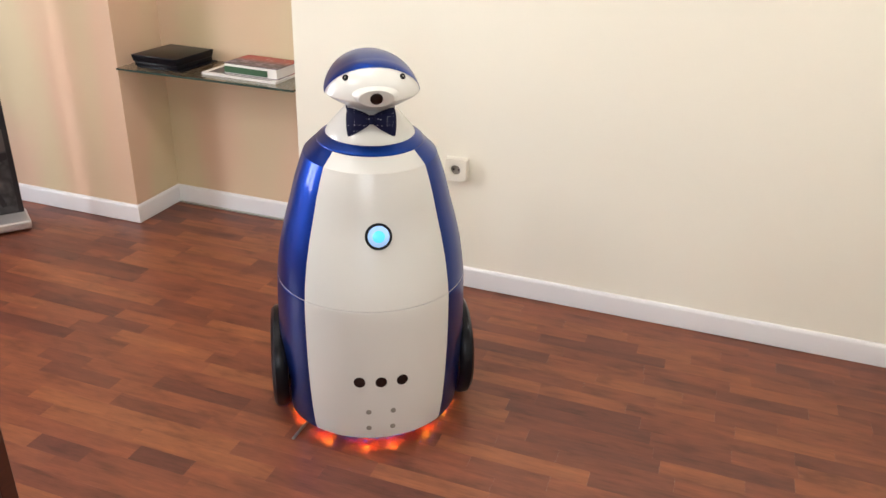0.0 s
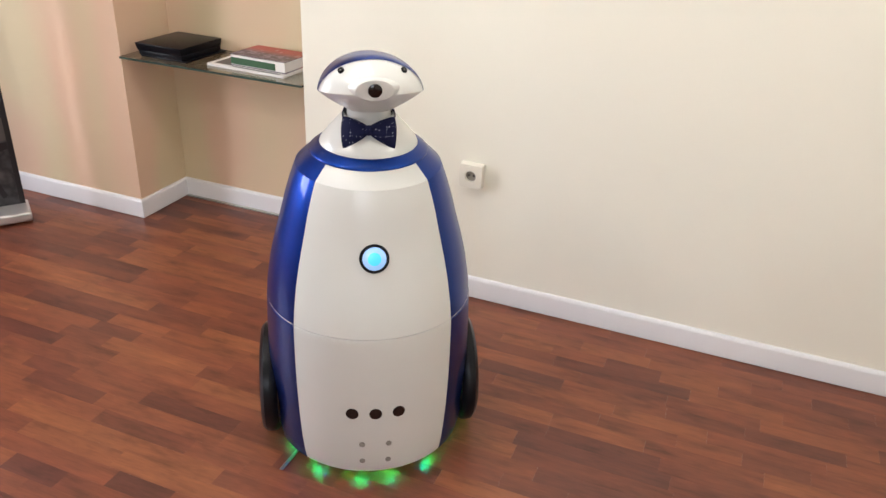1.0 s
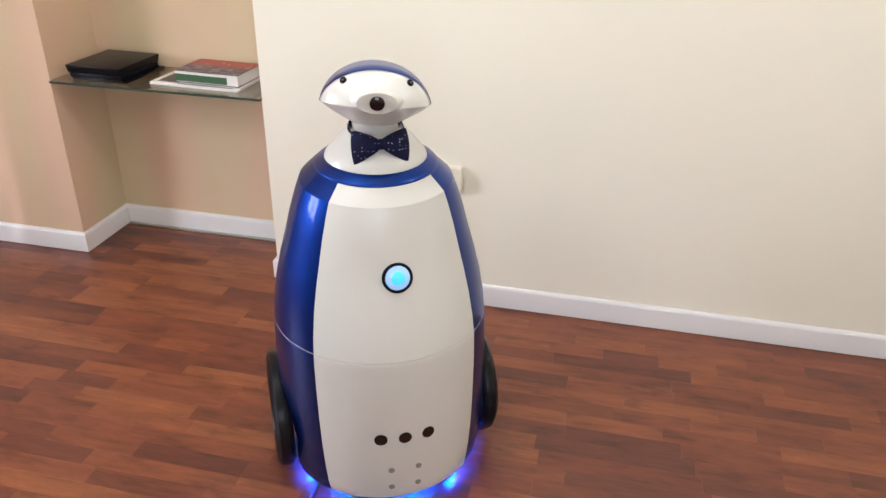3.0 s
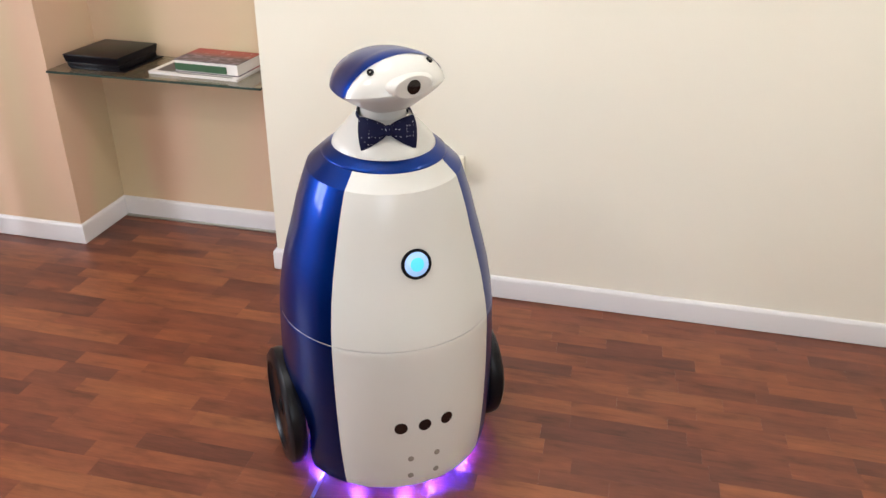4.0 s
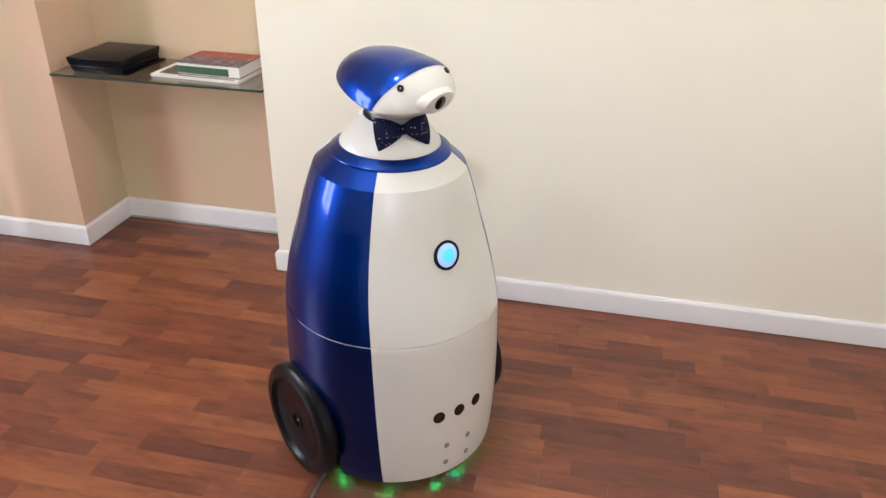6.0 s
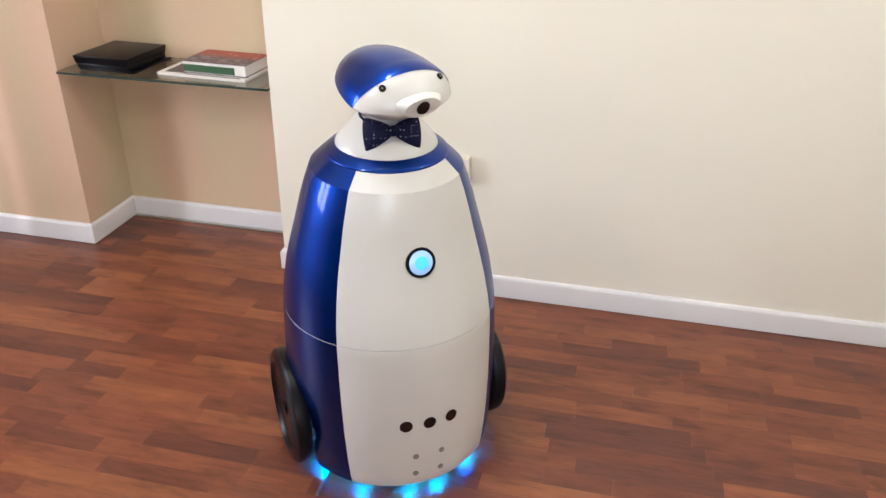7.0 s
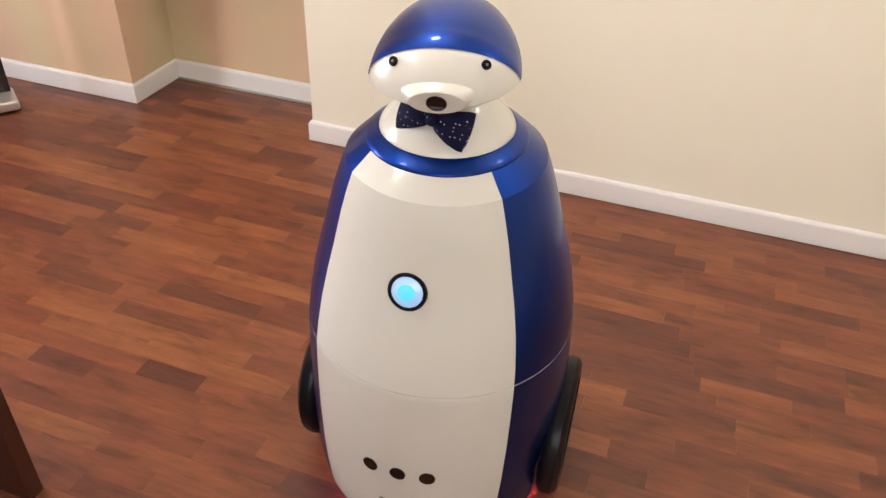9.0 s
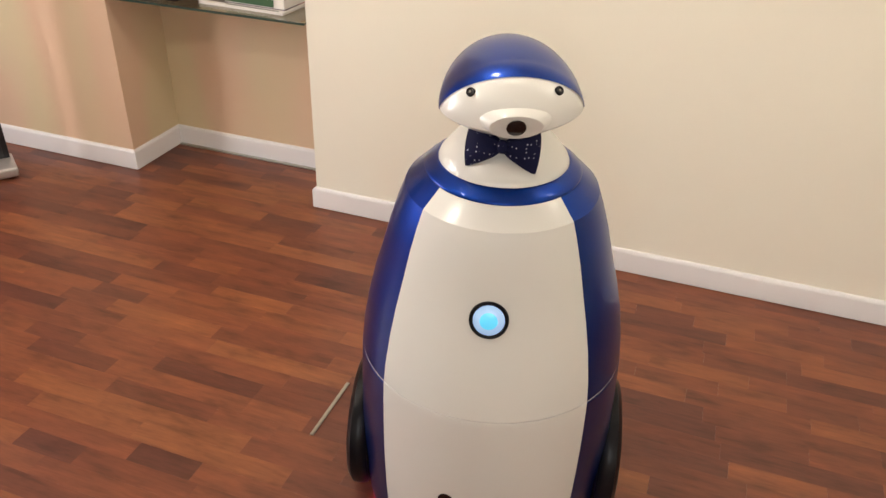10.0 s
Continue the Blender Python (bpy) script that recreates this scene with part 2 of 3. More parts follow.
FY = 0.014                                   # wall face; the skirting's face is at y = 0


def wall_boxes(name, boxes, label, paint=None):
    bm = bmesh.new()
    for a, b in boxes:
        box(a, b, bm=bm)
    return setting(name, bm, paint or WALL, label, "wall")


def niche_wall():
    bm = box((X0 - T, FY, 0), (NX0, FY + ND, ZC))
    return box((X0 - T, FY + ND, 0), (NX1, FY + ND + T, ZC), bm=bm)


setting("wall_north", box((NX1, FY, 0), (X1 + T, FY + T + ND, ZC)), WALL, "cream painted plaster wall beside a niche", "wall")
setting("wall_niche", niche_wall(), BOUNCE_TINTED, "cream plaster wall with a shelf niche, warm bounce light painted in", "wall")
wall_boxes("wall_east", [((X1, Y0 - T, 0), (X1 + T, FY, ZC))], "cream painted plaster wall")
y0, y1, z0, z1 = WIN_L
wall_boxes("wall_west", [((X0 - T, Y0 - T, 0), (X0, y0, ZC)), ((X0 - T, y1, 0), (X0, FY, ZC)), ((X0 - T, y0, 0), (X0, y1, z0)), ((X0 - T, y0, z1), (X0, y1, ZC))],
           "unseen plaster wall with a window, tinted salmon for pink bounce", PINK_BOUNCE)
x0, x1, z0, z1 = FILL_WIN
wall_boxes("wall_south", [((X0, Y0 - T, 0), (x0, Y0, ZC)), ((x1, Y0 - T, 0), (X1, Y0, ZC)), ((x0, Y0 - T, 0), (x1, Y0, z0)), ((x0, Y0 - T, z1), (x1, Y0, ZC))],
           "unseen cream painted plaster wall with an added fill window")
setting("ceiling", box((X0 - T, Y0 - T, ZC), (X1 + T, FY + T + ND, ZC + 0.2)), CEIL, "plain white plastered ceiling", "ceiling")


def window(name, w, h, m):
    top = empty(name, m, label="unseen white framed window with bright daylight", category="window", kind="structure")
    f = bmesh.new()
    for a, b in (((-w / 2, -0.04, 0), (-w / 2 + 0.06, 0.04, h)), ((w / 2 - 0.06, -0.04, 0), (w / 2, 0.04, h)), ((-w / 2 + 0.06, -0.04, 0), (w / 2 - 0.06, 0.04, 0.06)),
                 ((-w / 2 + 0.06, -0.04, h - 0.06), (w / 2 - 0.06, 0.04, h)), ((-0.04, -0.04, 0.06), (0.04, 0.04, h - 0.06))):
        box(a, b, 0.004, 1, f)
    part("window_frame", f, FRAME, top)
    return top


window("window_1", WIN_L[1] - WIN_L[0], WIN_L[3] - WIN_L[2], pose(X0 - 0.1, (WIN_L[0] + WIN_L[1]) / 2, WIN_L[2], 0, 0, 90))
window("fill_window", FILL_WIN[1] - FILL_WIN[0], FILL_WIN[3] - FILL_WIN[2], pose((FILL_WIN[0] + FILL_WIN[1]) / 2, Y0 - 0.1, FILL_WIN[2]))


def ceiling_lamp(m):
    top = empty("ceiling_lamp", m, label="unseen lit spiral bulb hanging on a short cable from the ceiling", category="ceiling lamp")
    part("rose", lathe([(0.045, 0.28), (0.045, 0.265), (0.03, 0.245), (0.006, 0.24)], 24), FRAME, top)
    part("cable", lathe([(0.004, 0.245), (0.004, 0.04)], 8), FRAME, top)
    part("holder", lathe([(0.006, 0.045), (0.02, 0.04), (0.022, -0.02), (0.0, -0.02)], 20), FRAME, top)
    b = bmesh.new()
    rings = []
    n = 90
    for i in range(n + 1):
        a = 6 * math.pi * i / n
        c = Vector((0.024 * math.cos(a), 0.024 * math.sin(a), -0.03 - 0.075 * i / n))
        out = Vector((math.cos(a), math.sin(a), 0))
        rings.append([b.verts.new(c + out * 0.007 * math.cos(radians(60 * k)) + Vector((0, 0, 0.007 * math.sin(radians(60 * k))))) for k in range(6)])
    for p, q in zip(rings, rings[1:]):
        for k in range(6):
            b.faces.new((p[k], p[(k + 1) % 6], q[(k + 1) % 6], q[k]))
    part("spiral_tube", b, SPIRAL, top, "glowing white spiral tube")
    return top


lamp = tagged(ceiling_lamp(pose(*LAMPS[0][0])), group="ceiling lamps")
# the copies are fill lamps, added for the right wall and left floor
for at, _ in LAMPS[1:]:
    copy_thing(lamp, pose(*at))

# skirting: one run round the wall's face and the niche
H_SK = 0.090


def skirting():
    path = [(X0, 0.0), (-0.855, 0.0), (-0.855, 0.312), (0.0, 0.312), (0.0, 0.0), (X1, 0.0)]
    n = len(path)
    prof = [(0.005, 0.0), (0.005, 0.004), (0.0, 0.004), (0.0, H_SK - 0.014), (0.0015, H_SK - 0.009), (0.005, H_SK - 0.004), (0.010, H_SK - 0.001), (0.0145, H_SK), (0.016, H_SK), (0.016, 0.0)]
    bm = bmesh.new()
    rows = []
    for i, (px, py) in enumerate(path):
        def nrm(a, b):
            d = Vector((b[0] - a[0], b[1] - a[1])).normalized()
            return Vector((-d.y, d.x))
        if i == 0:
            o = nrm(path[0], path[1])
        elif i == n - 1:
            o = nrm(path[-2], path[-1])
        else:
            a, b = nrm(path[i - 1], path[i]), nrm(path[i], path[i + 1])
            o = (a + b) / (1 + a.dot(b))
        rows.append([bm.verts.new((px + o.x * d, py + o.y * d, z)) for d, z in prof])
    for p, q in zip(rows, rows[1:]):
        for k in range(len(prof) - 1):
            bm.faces.new((p[k], q[k], q[k + 1], p[k + 1]))
    return bm


setting("baseboard", skirting(), SKIRT, "white painted skirting board running round the niche", "skirting board")
setting("trim", box((-0.853, 0.296, 0.0), (-0.002, 0.3115, 0.008), 0.002, 1), STEEL, "grey metal floor edging strip in the niche", "edging strip")


# ---- things in the niche ----
SHELF_Z = 0.744
shelf = empty("glass_shelf", label="clear greenish glass shelf spanning the wall niche", category="shelf")
part("pane", box((NX0 + 0.002, 0.003, SHELF_Z - 0.008), (NX1 - 0.002, FY + ND - 0.002, SHELF_Z), 0.001, 1), GLASS, shelf)
part("front_edge", box((NX0 + 0.004, 0.0, SHELF_Z - 0.008), (NX1 - 0.002, 0.0027, SHELF_Z), 0.0005, 1), GLASS_EDGE, shelf, "dark green polished glass edge")


def black_box(m):
    top = empty("media_player", m, label="flat black plastic media player on the glass shelf", category="electronic device")
    part("foot_plate", box((-0.112, -0.118, 0.0), (0.128, 0.140, 0.006), 0.002), BLACK, top)
    part("base", box((-0.119, -0.120, 0.0065), (0.109, 0.126, 0.0260), 0.004, 2), BLACK, top)
    lid = box((-0.124, -0.132, 0.0262), (0.114, 0.132, 0.058), 0.004, 2)
    for v in lid.verts:                       # the front and the sides run in towards the bottom
        if v.co.z < 0.04:
            v.co.x *= 0.97
            v.co.y *= 0.965
    part("casing", lid, BLACK, top, "matt black casing")
    part("plug", box((-0.146, -0.095, 0.030), (-0.121, -0.078, 0.040), 0.003), COPPER, top, "small orange-brown plug")
    return top


def book(name, w, d, h, m, cover, label):
    top = empty(name, m, label=label, category="book")
    part("page_block", box((-w / 2 + 0.002, -d / 2 + 0.003, 0.002), (w / 2 - 0.003, d / 2 - 0.003, h - 0.002), 0.0005, 1), PAPER, top)
    c = bmesh.new()
    box((-w / 2, -d / 2, 0), (w / 2, d / 2, 0.0018), bm=c)
    box((-w / 2, -d / 2, h - 0.0018), (w / 2, d / 2, h), bm=c)
    part("cover", c, cover, top)
    return top


black_box(pose(-0.681, 0.168, SHELF_Z + 0.001, 0, 0, -2))
mag = book("magazine", 0.375, 0.235, 0.009, pose(-0.282, 0.178, SHELF_Z + 0.001, 0, 0, -3), PAPER, "white paper magazine under a book")
part("cover_print", box((-0.165, -0.095, 0.0088), (-0.075, 0.100, 0.0096)), PRINT_MID, mag, "dark grey printed picture")
part("cover_print", box((-0.072, -0.108, 0.0088), (0.160, -0.098, 0.0096)), GREYDOT, mag)
bk = book("book", 0.268, 0.185, 0.045, pose(-0.238, 0.180, SHELF_Z + 0.0112, 0, 0, -3), COVER, "thick book with a red and grey printed cover")
part("spine_print", box((-0.130, -0.0937, 0.006), (0.085, -0.0890, 0.032), 0.0005, 1), GREENBAND, bk, "dark green printed band")


# ---- socket, banner, desk, floor strip ----
def wall_socket(m):
    top = empty("wall_socket", m, label="cream plastic surface-mounted wall socket", category="socket")
    part("back_box", box((-0.0445, -0.022, -0.0445), (0.0445, 0, 0.0445), 0.004, 2), CREAM, top)
    h = bmesh.new()
    rows = []
    for size, y in ((0.0455, -0.0215), (0.0455, -0.031), (0.0435, -0.0345), (0.0, -0.0345), (0.0, -0.0225)):
        ring = []
        for k in range(48):
            a = 2 * math.pi * k / 48
            c, q = math.cos(a), math.sin(a)
            r = 0.0205 if size == 0 else size / (abs(c) ** 8 + abs(q) ** 8) ** 0.125
            ring.append(h.verts.new((r * c, y, r * q)))
        rows.append(ring)
    for p, q in zip(rows, rows[1:]):
        for k in range(48):
            h.faces.new((p[k], p[(k + 1) % 48], q[(k + 1) % 48], q[k]))
    part("cover_plate", h, CREAM, top)
    # grey bottom and dark discs paint the shade in the well and holes
    part("well", lathe([(0, 0.0), (0.0203, 0.0), (0.0203, -0.001)], 32), GREYDOT, top, "round socket well, its shade painted grey", m=pose(0, -0.0228, 0, 90, 0, 0))
    for dx in (-0.0095, 0.0095):
        part("contact_hole_shade", lathe([(0, 0.001), (0.0035, 0.001), (0.0035, -0.001)], 12), HOLE, top, m=pose(dx, -0.0230, 0, 90, 0, 0))
    return top


wall_socket(pose(0.722, FY, 0.515))


def rollup_banner(m):
    top = empty("rollup_banner", m, label="roll-up banner with dark grey photographic print", category="banner stand")
    part("base_bar", box((0, -0.05, 0.012), (0.86, 0.12, 0.055), 0.012, 3), SILVER, top, "silver aluminium base")
    for x in (0.20, 0.66):
        part("foot", box((x, -0.13, 0), (x + 0.03, 0.045, 0.012), 0.003), SILVER, top)
    sheet = part("printed_sheet", box((0.012, -0.002, 0.055), (0.848, 0.0, 2.0), 0.0005, 1), PRINT, top)
    for name, pts, mt, y in (("dark_border", [(0.012, 0.056), (0.034, 0.056), (0.034, 1.98), (0.012, 1.98)], PRINT_DARK, 0.0012),
                             ("print_shape", [(0.035, 0.36), (0.42, 0.27), (0.42, 0.49), (0.035, 0.46)], PRINT_MID, 0.0012),
                             ("print_shape", [(0.035, 0.46), (0.42, 0.49), (0.42, 0.51), (0.035, 0.475)], PRINT_DARK, 0.0012),
                             ("print_shape", [(0.09, 0.352), (0.42, 0.235), (0.42, 0.335)], PRINT_LIGHT, 0.0024),
                             ("print_shape", [(0.035, 0.352), (0.09, 0.345), (0.42, 0.225), (0.42, 0.205), (0.035, 0.32)], PRINT_DARK, 0.0024),
                             ("print_shape", [(0.075, 0.10), (0.095, 0.09), (0.115, 0.14), (0.11, 0.25), (0.095, 0.27), (0.098, 0.17)], PRINT_DARK, 0.0024),
                             ("print_shape", [(0.17, 0.08), (0.19, 0.08), (0.20, 0.16), (0.19, 0.22), (0.18, 0.16)], PRINT_DARK, 0.0024)):
        b = bmesh.new()
        f = b.faces.new([b.verts.new((x, 0, z)) for x, z in pts])
        g = bmesh.ops.extrude_face_region(b, geom=[f])
        for v in g["geom"]:
            if isinstance(v, bmesh.types.BMVert):
                v.co.y = 0.0008
        part(name, b, mt, sheet, m=pose(0, y - 0.0008, 0))
    part("top_rail", box((0.0, -0.008, 2.0), (0.86, 0.008, 2.025), 0.004), SILVER, top)
    return top


BAN = Matrix.Translation((-1.345, -0.185, 0)) @ Matrix.Rotation(math.atan2(-0.80, -0.60), 4, "Z")
rollup_banner(BAN)


def desk(m):
    top = empty("desk", m, label="dark reddish wooden desk with panel legs", category="desk")
    part("side_panel", box((-0.55, -0.04, 0), (0, 0, 0.72), 0.002, 1), DARKWOOD, top)
    part("side_panel", box((-0.55, -1.2, 0), (0, -1.16, 0.72), 0.002, 1), DARKWOOD, top)
    part("back_panel", box((-0.55, -1.155, 0.25), (-0.53, -0.045, 0.70), 0.002, 1), DARKWOOD, top)
    part("tabletop", box((-0.60, -1.22, 0.722), (0.005, 0.02, 0.75), 0.004), DARKWOOD, top)
    return top


desk(pose(0.240, -1.765, 0))
setting("floor_inlay", box((0.592, -1.129, 0.0), (0.602, -0.905, 0.005), 0.0015, 1), STEEL, "narrow brushed metal strip set in the wooden floor", "metal strip")


# ---- the robot ----
UPPER = [(0.279, 0.4815), (0.2755, 0.522), (0.265, 0.586), (0.251, 0.645), (0.234, 0.705), (0.2175, 0.765), (0.2025, 0.81), (0.1885, 0.846), (0.170, 0.863), (0.1515, 0.8795)]
LOWER = [(0.262, 0.040), (0.270, 0.046), (0.2745, 0.07), (0.280, 0.13), (0.2835, 0.21), (0.2845, 0.30), (0.2835, 0.38), (0.2815, 0.44), (0.2799, 0.4765), (0.2790, 0.4788)]
WHEEL_R, WHEEL_X, WHEEL_Y = 0.162, 0.308, 0.036


def lean(bm):
    """The collar's plane rises a little towards the robot's back."""
    for v in bm.verts:
        v.co.z += min(1.0, max(0.0, (v.co.z - 0.7) / 0.17)) * 0.045 * (v.co.y + 0.15)
    return bm


def flat(z):
    """How much shallower than wide the body is at a height."""
    u = (z - 0.48) / 0.38
    return 1 - 0.07 * math.sin(math.pi * u) if 0 < u < 1 else 1.0


def shell(rows, a0, a1, thick, skip=None, seg=28):
    """A curved panel of a turned body: outer skin, inner skin and rim. a0, a1: its side edges, degrees by height."""
    bm = bmesh.new()
    grid = {}
    for i, (r, z) in enumerate(rows):
        for k in range(seg + 1):
            a = radians(a0(z) + (a1(z) - a0(z)) * k / seg)
            for s, rr in ((0, r), (1, r - thick)):
                grid[i, k, s] = bm.verts.new((rr * math.sin(a), -rr * math.cos(a) * (flat(z) if math.cos(a) > 0 else 1.05 + 0.08 * min(1, max(0, (0.86 - z) / 0.4))), z))
    n = len(rows)
    cells = [(i, k) for i in range(n - 1) for k in range(seg)]
    keep = set(c for c in cells if not (skip and skip(sum((grid[c[0] + p, c[1] + q, 0].co for p in (0, 1) for q in (0, 1)), Vector()) / 4)))
    for i, k in keep:
        bm.faces.new([grid[i, k, 0], grid[i, k + 1, 0], grid[i + 1, k + 1, 0], grid[i + 1, k, 0]])
        bm.faces.new([grid[i, k, 1], grid[i + 1, k, 1], grid[i + 1, k + 1, 1], grid[i, k + 1, 1]])
        for di, dk, (p, q) in ((-1, 0, ((0, 0), (0, 1))), (1, 0, ((1, 0), (1, 1))), (0, -1, ((0, 0), (1, 0))), (0, 1, ((0, 1), (1, 1)))):
            if (i + di, k + dk) not in keep:
                a, b = (i + p[0], k + p[1]), (i + q[0], k + q[1])
                bm.faces.new([grid[(*a, 0)], grid[(*b, 0)], grid[(*b, 1)], grid[(*a, 1)]])
    bmesh.ops.delete(bm, geom=[v for v in bm.verts if not v.link_faces], context="VERTS")
    return bm


def fine(rows, n):
    """Rows of a profile with n steps between."""
    out = []
    for (r, z), (r2, z2) in zip(rows, rows[1:]):
        out += [(r + (r2 - r) * k / n, z + (z2 - z) * k / n) for k in range(n)]
    return out + [rows[-1]]


def half(z):
    """Half the front panel's angle at a height."""
    return 46.6 if z > 0.48 else 43.0 + 3.6 * max(0.0, (z - 0.04) / 0.44) ** 0.8


def disc(r, depth, seg=24, bulge=0.0):
    return lathe([(0, depth + bulge), (r * 0.5, depth + bulge * 0.75), (r * 0.85, depth + bulge * 0.25), (r, depth), (r, 0)], seg)


def on_body(a, r, z, lean):
    """A pose on the body's skin at angle a, its z axis pointing outwards and leaning up."""
    a = radians(a)
    return Matrix.Translation((r * math.sin(a), -r * math.cos(a), z)) @ Matrix.Rotation(a, 4, "Z") @ Matrix.Rotation(radians(90 - lean), 4, "X")


def build_head(parent):
    head = empty("head")
    head.parent = parent
    zr, A, front, back, H, yc = 0.050, 0.126, 0.086, 0.203, 0.083, -0.068

    def skull(n=80, up=24, down=14):
        bm = bmesh.new()
        rows = []
        for j in range(-down, up + 1):
            ring = []
            if j >= 0:
                ph = (math.pi / 2) * j / up
                ph = radians(11) + ph * (1 - 11 / 90)
                c, z = max(math.cos(ph), 0.0) / math.cos(radians(11)), zr + H * max(0.0, (math.sin(ph) - 0.1908) / 0.8092) ** 0.94
            else:
                f = -j / down
                c, z = 1 - 0.58 * f ** 1.15, zr - 0.052 * f ** 0.95
            for k in range(n):
                a = 2 * math.pi * k / n
                x, w = A * math.sin(a), math.cos(a)
                if w > 0:
                    y = yc - front * w * c ** (0.9 if j >= 0 else 0.7)
                else:
                    y = yc - back * w * c ** (1.0 if j >= 0 else 1.0)
                if j < 0:
                    y += 0.045 * (1 - c)
                if w > 0:
                    d2 = (x * c / 0.105) ** 2 + ((z - 0.060) / (0.075 if z > 0.06 else 0.042)) ** 2
                    y -= 0.0165 * math.exp(-d2)
                ring.append(bm.verts.new((x * c, y, z)))
            rows.append(ring)
        for p, q in zip(rows, rows[1:]):
            for k in range(n):
                bm.faces.new((p[k], p[(k + 1) % n], q[(k + 1) % n], q[k]))
        bm.faces.new(rows[0][::-1])
        bmesh.ops.remove_doubles(bm, verts=bm.verts, dist=1e-5)
        return bm

    def cut(bm, co, no, keep_out):
        g = bm.verts[:] + bm.edges[:] + bm.faces[:]
        bmesh.ops.bisect_plane(bm, geom=g, dist=1e-6, plane_co=co, plane_no=no, clear_outer=not keep_out, clear_inner=keep_out)
        return bm

    def tip(bm):
        """The back of the head rises."""
        for v in bm.verts:
            v.co.z += 0.08 * max(0.0, v.co.y - yc)
        return bm

    brow, brow_n = Vector((0, -0.080, zr)), Vector((0, -1.0, -0.47)).normalized()
    cap = cut(cut(skull(), Vector((0, 0, zr - 0.004)), Vector((0, 0, 1)), True), brow, brow_n, False)
    for v in cap.verts:
        v.co += (v.co - Vector((0, -0.02, 0.05))).normalized() * 0.0016
    part("cap", tip(cap), BLUE, head, "glossy metallic blue cap")
    face = skull()
    part("face", tip(face), WHITE, head, "glossy white face shell")
    mz = bmesh.new()
    rows = []
    tilt = radians(14)                        # the flat oval looks a little down
    for y, w, h in ((-0.112, 0.082, 0.0330), (-0.140, 0.0680, 0.0305), (-0.157, 0.0560, 0.0280), (-0.1668, 0.0480, 0.0260), (-0.1704, 0.0452, 0.0250), (-0.1712, 0.0432, 0.0243)):
        ring = []
        for k in range(48):
            a = 2 * math.pi * k / 48
            up = h * math.cos(a)
            ring.append(mz.verts.new((w * math.sin(a), y - up * math.sin(tilt), 0.061 + up * math.cos(tilt))))
        rows.append(ring)
    for p, q in zip(rows, rows[1:]):
        for k in range(48):
            mz.faces.new((p[k], p[(k + 1) % 48], q[(k + 1) % 48], q[k]))
    mz.faces.new(rows[-1])
    part("muzzle", mz, WHITE, head, "white oval muzzle", smooth=32)
    skin = skull()
    skin.normal_update()
    for s in (-1, 1):
        want = Vector((s * 0.0735, 0, 0.1010))
        v = min((v for v in skin.verts if v.co.y < -0.05), key=lambda v: (v.co.x - want.x) ** 2 + (v.co.z - want.z) ** 2)
        out = v.normal if v.normal.y < 0 else -v.normal
        e = part("eye", lathe([(0, 0.0008), (0.0048, 0.0008), (0.0054, 0.0018), (0.0072, 0.0016), (0.0078, 0.0006), (0.0080, -0.004)], 24), BLACK, head, "small black camera eye",
                 m=Matrix.Translation(Vector((want.x, v.co.y, want.z)) + 0.0016 * out) @ out.to_track_quat("Z", "Y").to_matrix().to_4x4())
        part("lens", lathe([(0, 0.0022), (0.0012, 0.002), (0.002, 0.0014), (0.0025, 0.0006)], 16), GREYDOT, e)
    skin.free()
    part("nose", lathe([(0, 0.0028), (0.0150, 0.0022), (0.0165, 0.0012), (0.0165, -0.006)], 28), HOLE, head, "round black camera nose", m=pose(0, -0.1716, 0.0612, 102, 0, 0))
    return head


def build_wheel(parent, s):
    w = empty("wheel")
    w.parent = parent
    w.matrix_basis = pose(s * WHEEL_X, WHEEL_Y, WHEEL_R)
    turn = Matrix.Rotation(radians(90 * s), 4, "Y")
    R = WHEEL_R
    t = lathe([(0.105, -0.045), (R - 0.012, -0.045), (R - 0.002, -0.036), (R, -0.022), (R - 0.002, -0.008), (R - 0.014, 0.002), (R - 0.036, 0.004), (R - 0.040, -0.002), (0.105, -0.012)], 72)
    part("tyre", t, RUBBER, w, "black rubber tyre", m=turn)
    part("rim", lathe([(0.0, -0.010), (0.018, -0.010), (0.019, -0.004), (0.026, -0.003), (0.028, -0.006), (0.118, -0.007), (0.124, -0.004), (0.124, -0.04)], 64), BLACK, w, "flat black plastic disc", m=turn)
    part("axle_bolt", lathe([(0, -0.0065), (0.003, -0.007), (0.004, -0.0085), (0.004, -0.012)], 12), STEEL, w, "small bright axle bolt", m=turn)
    return w


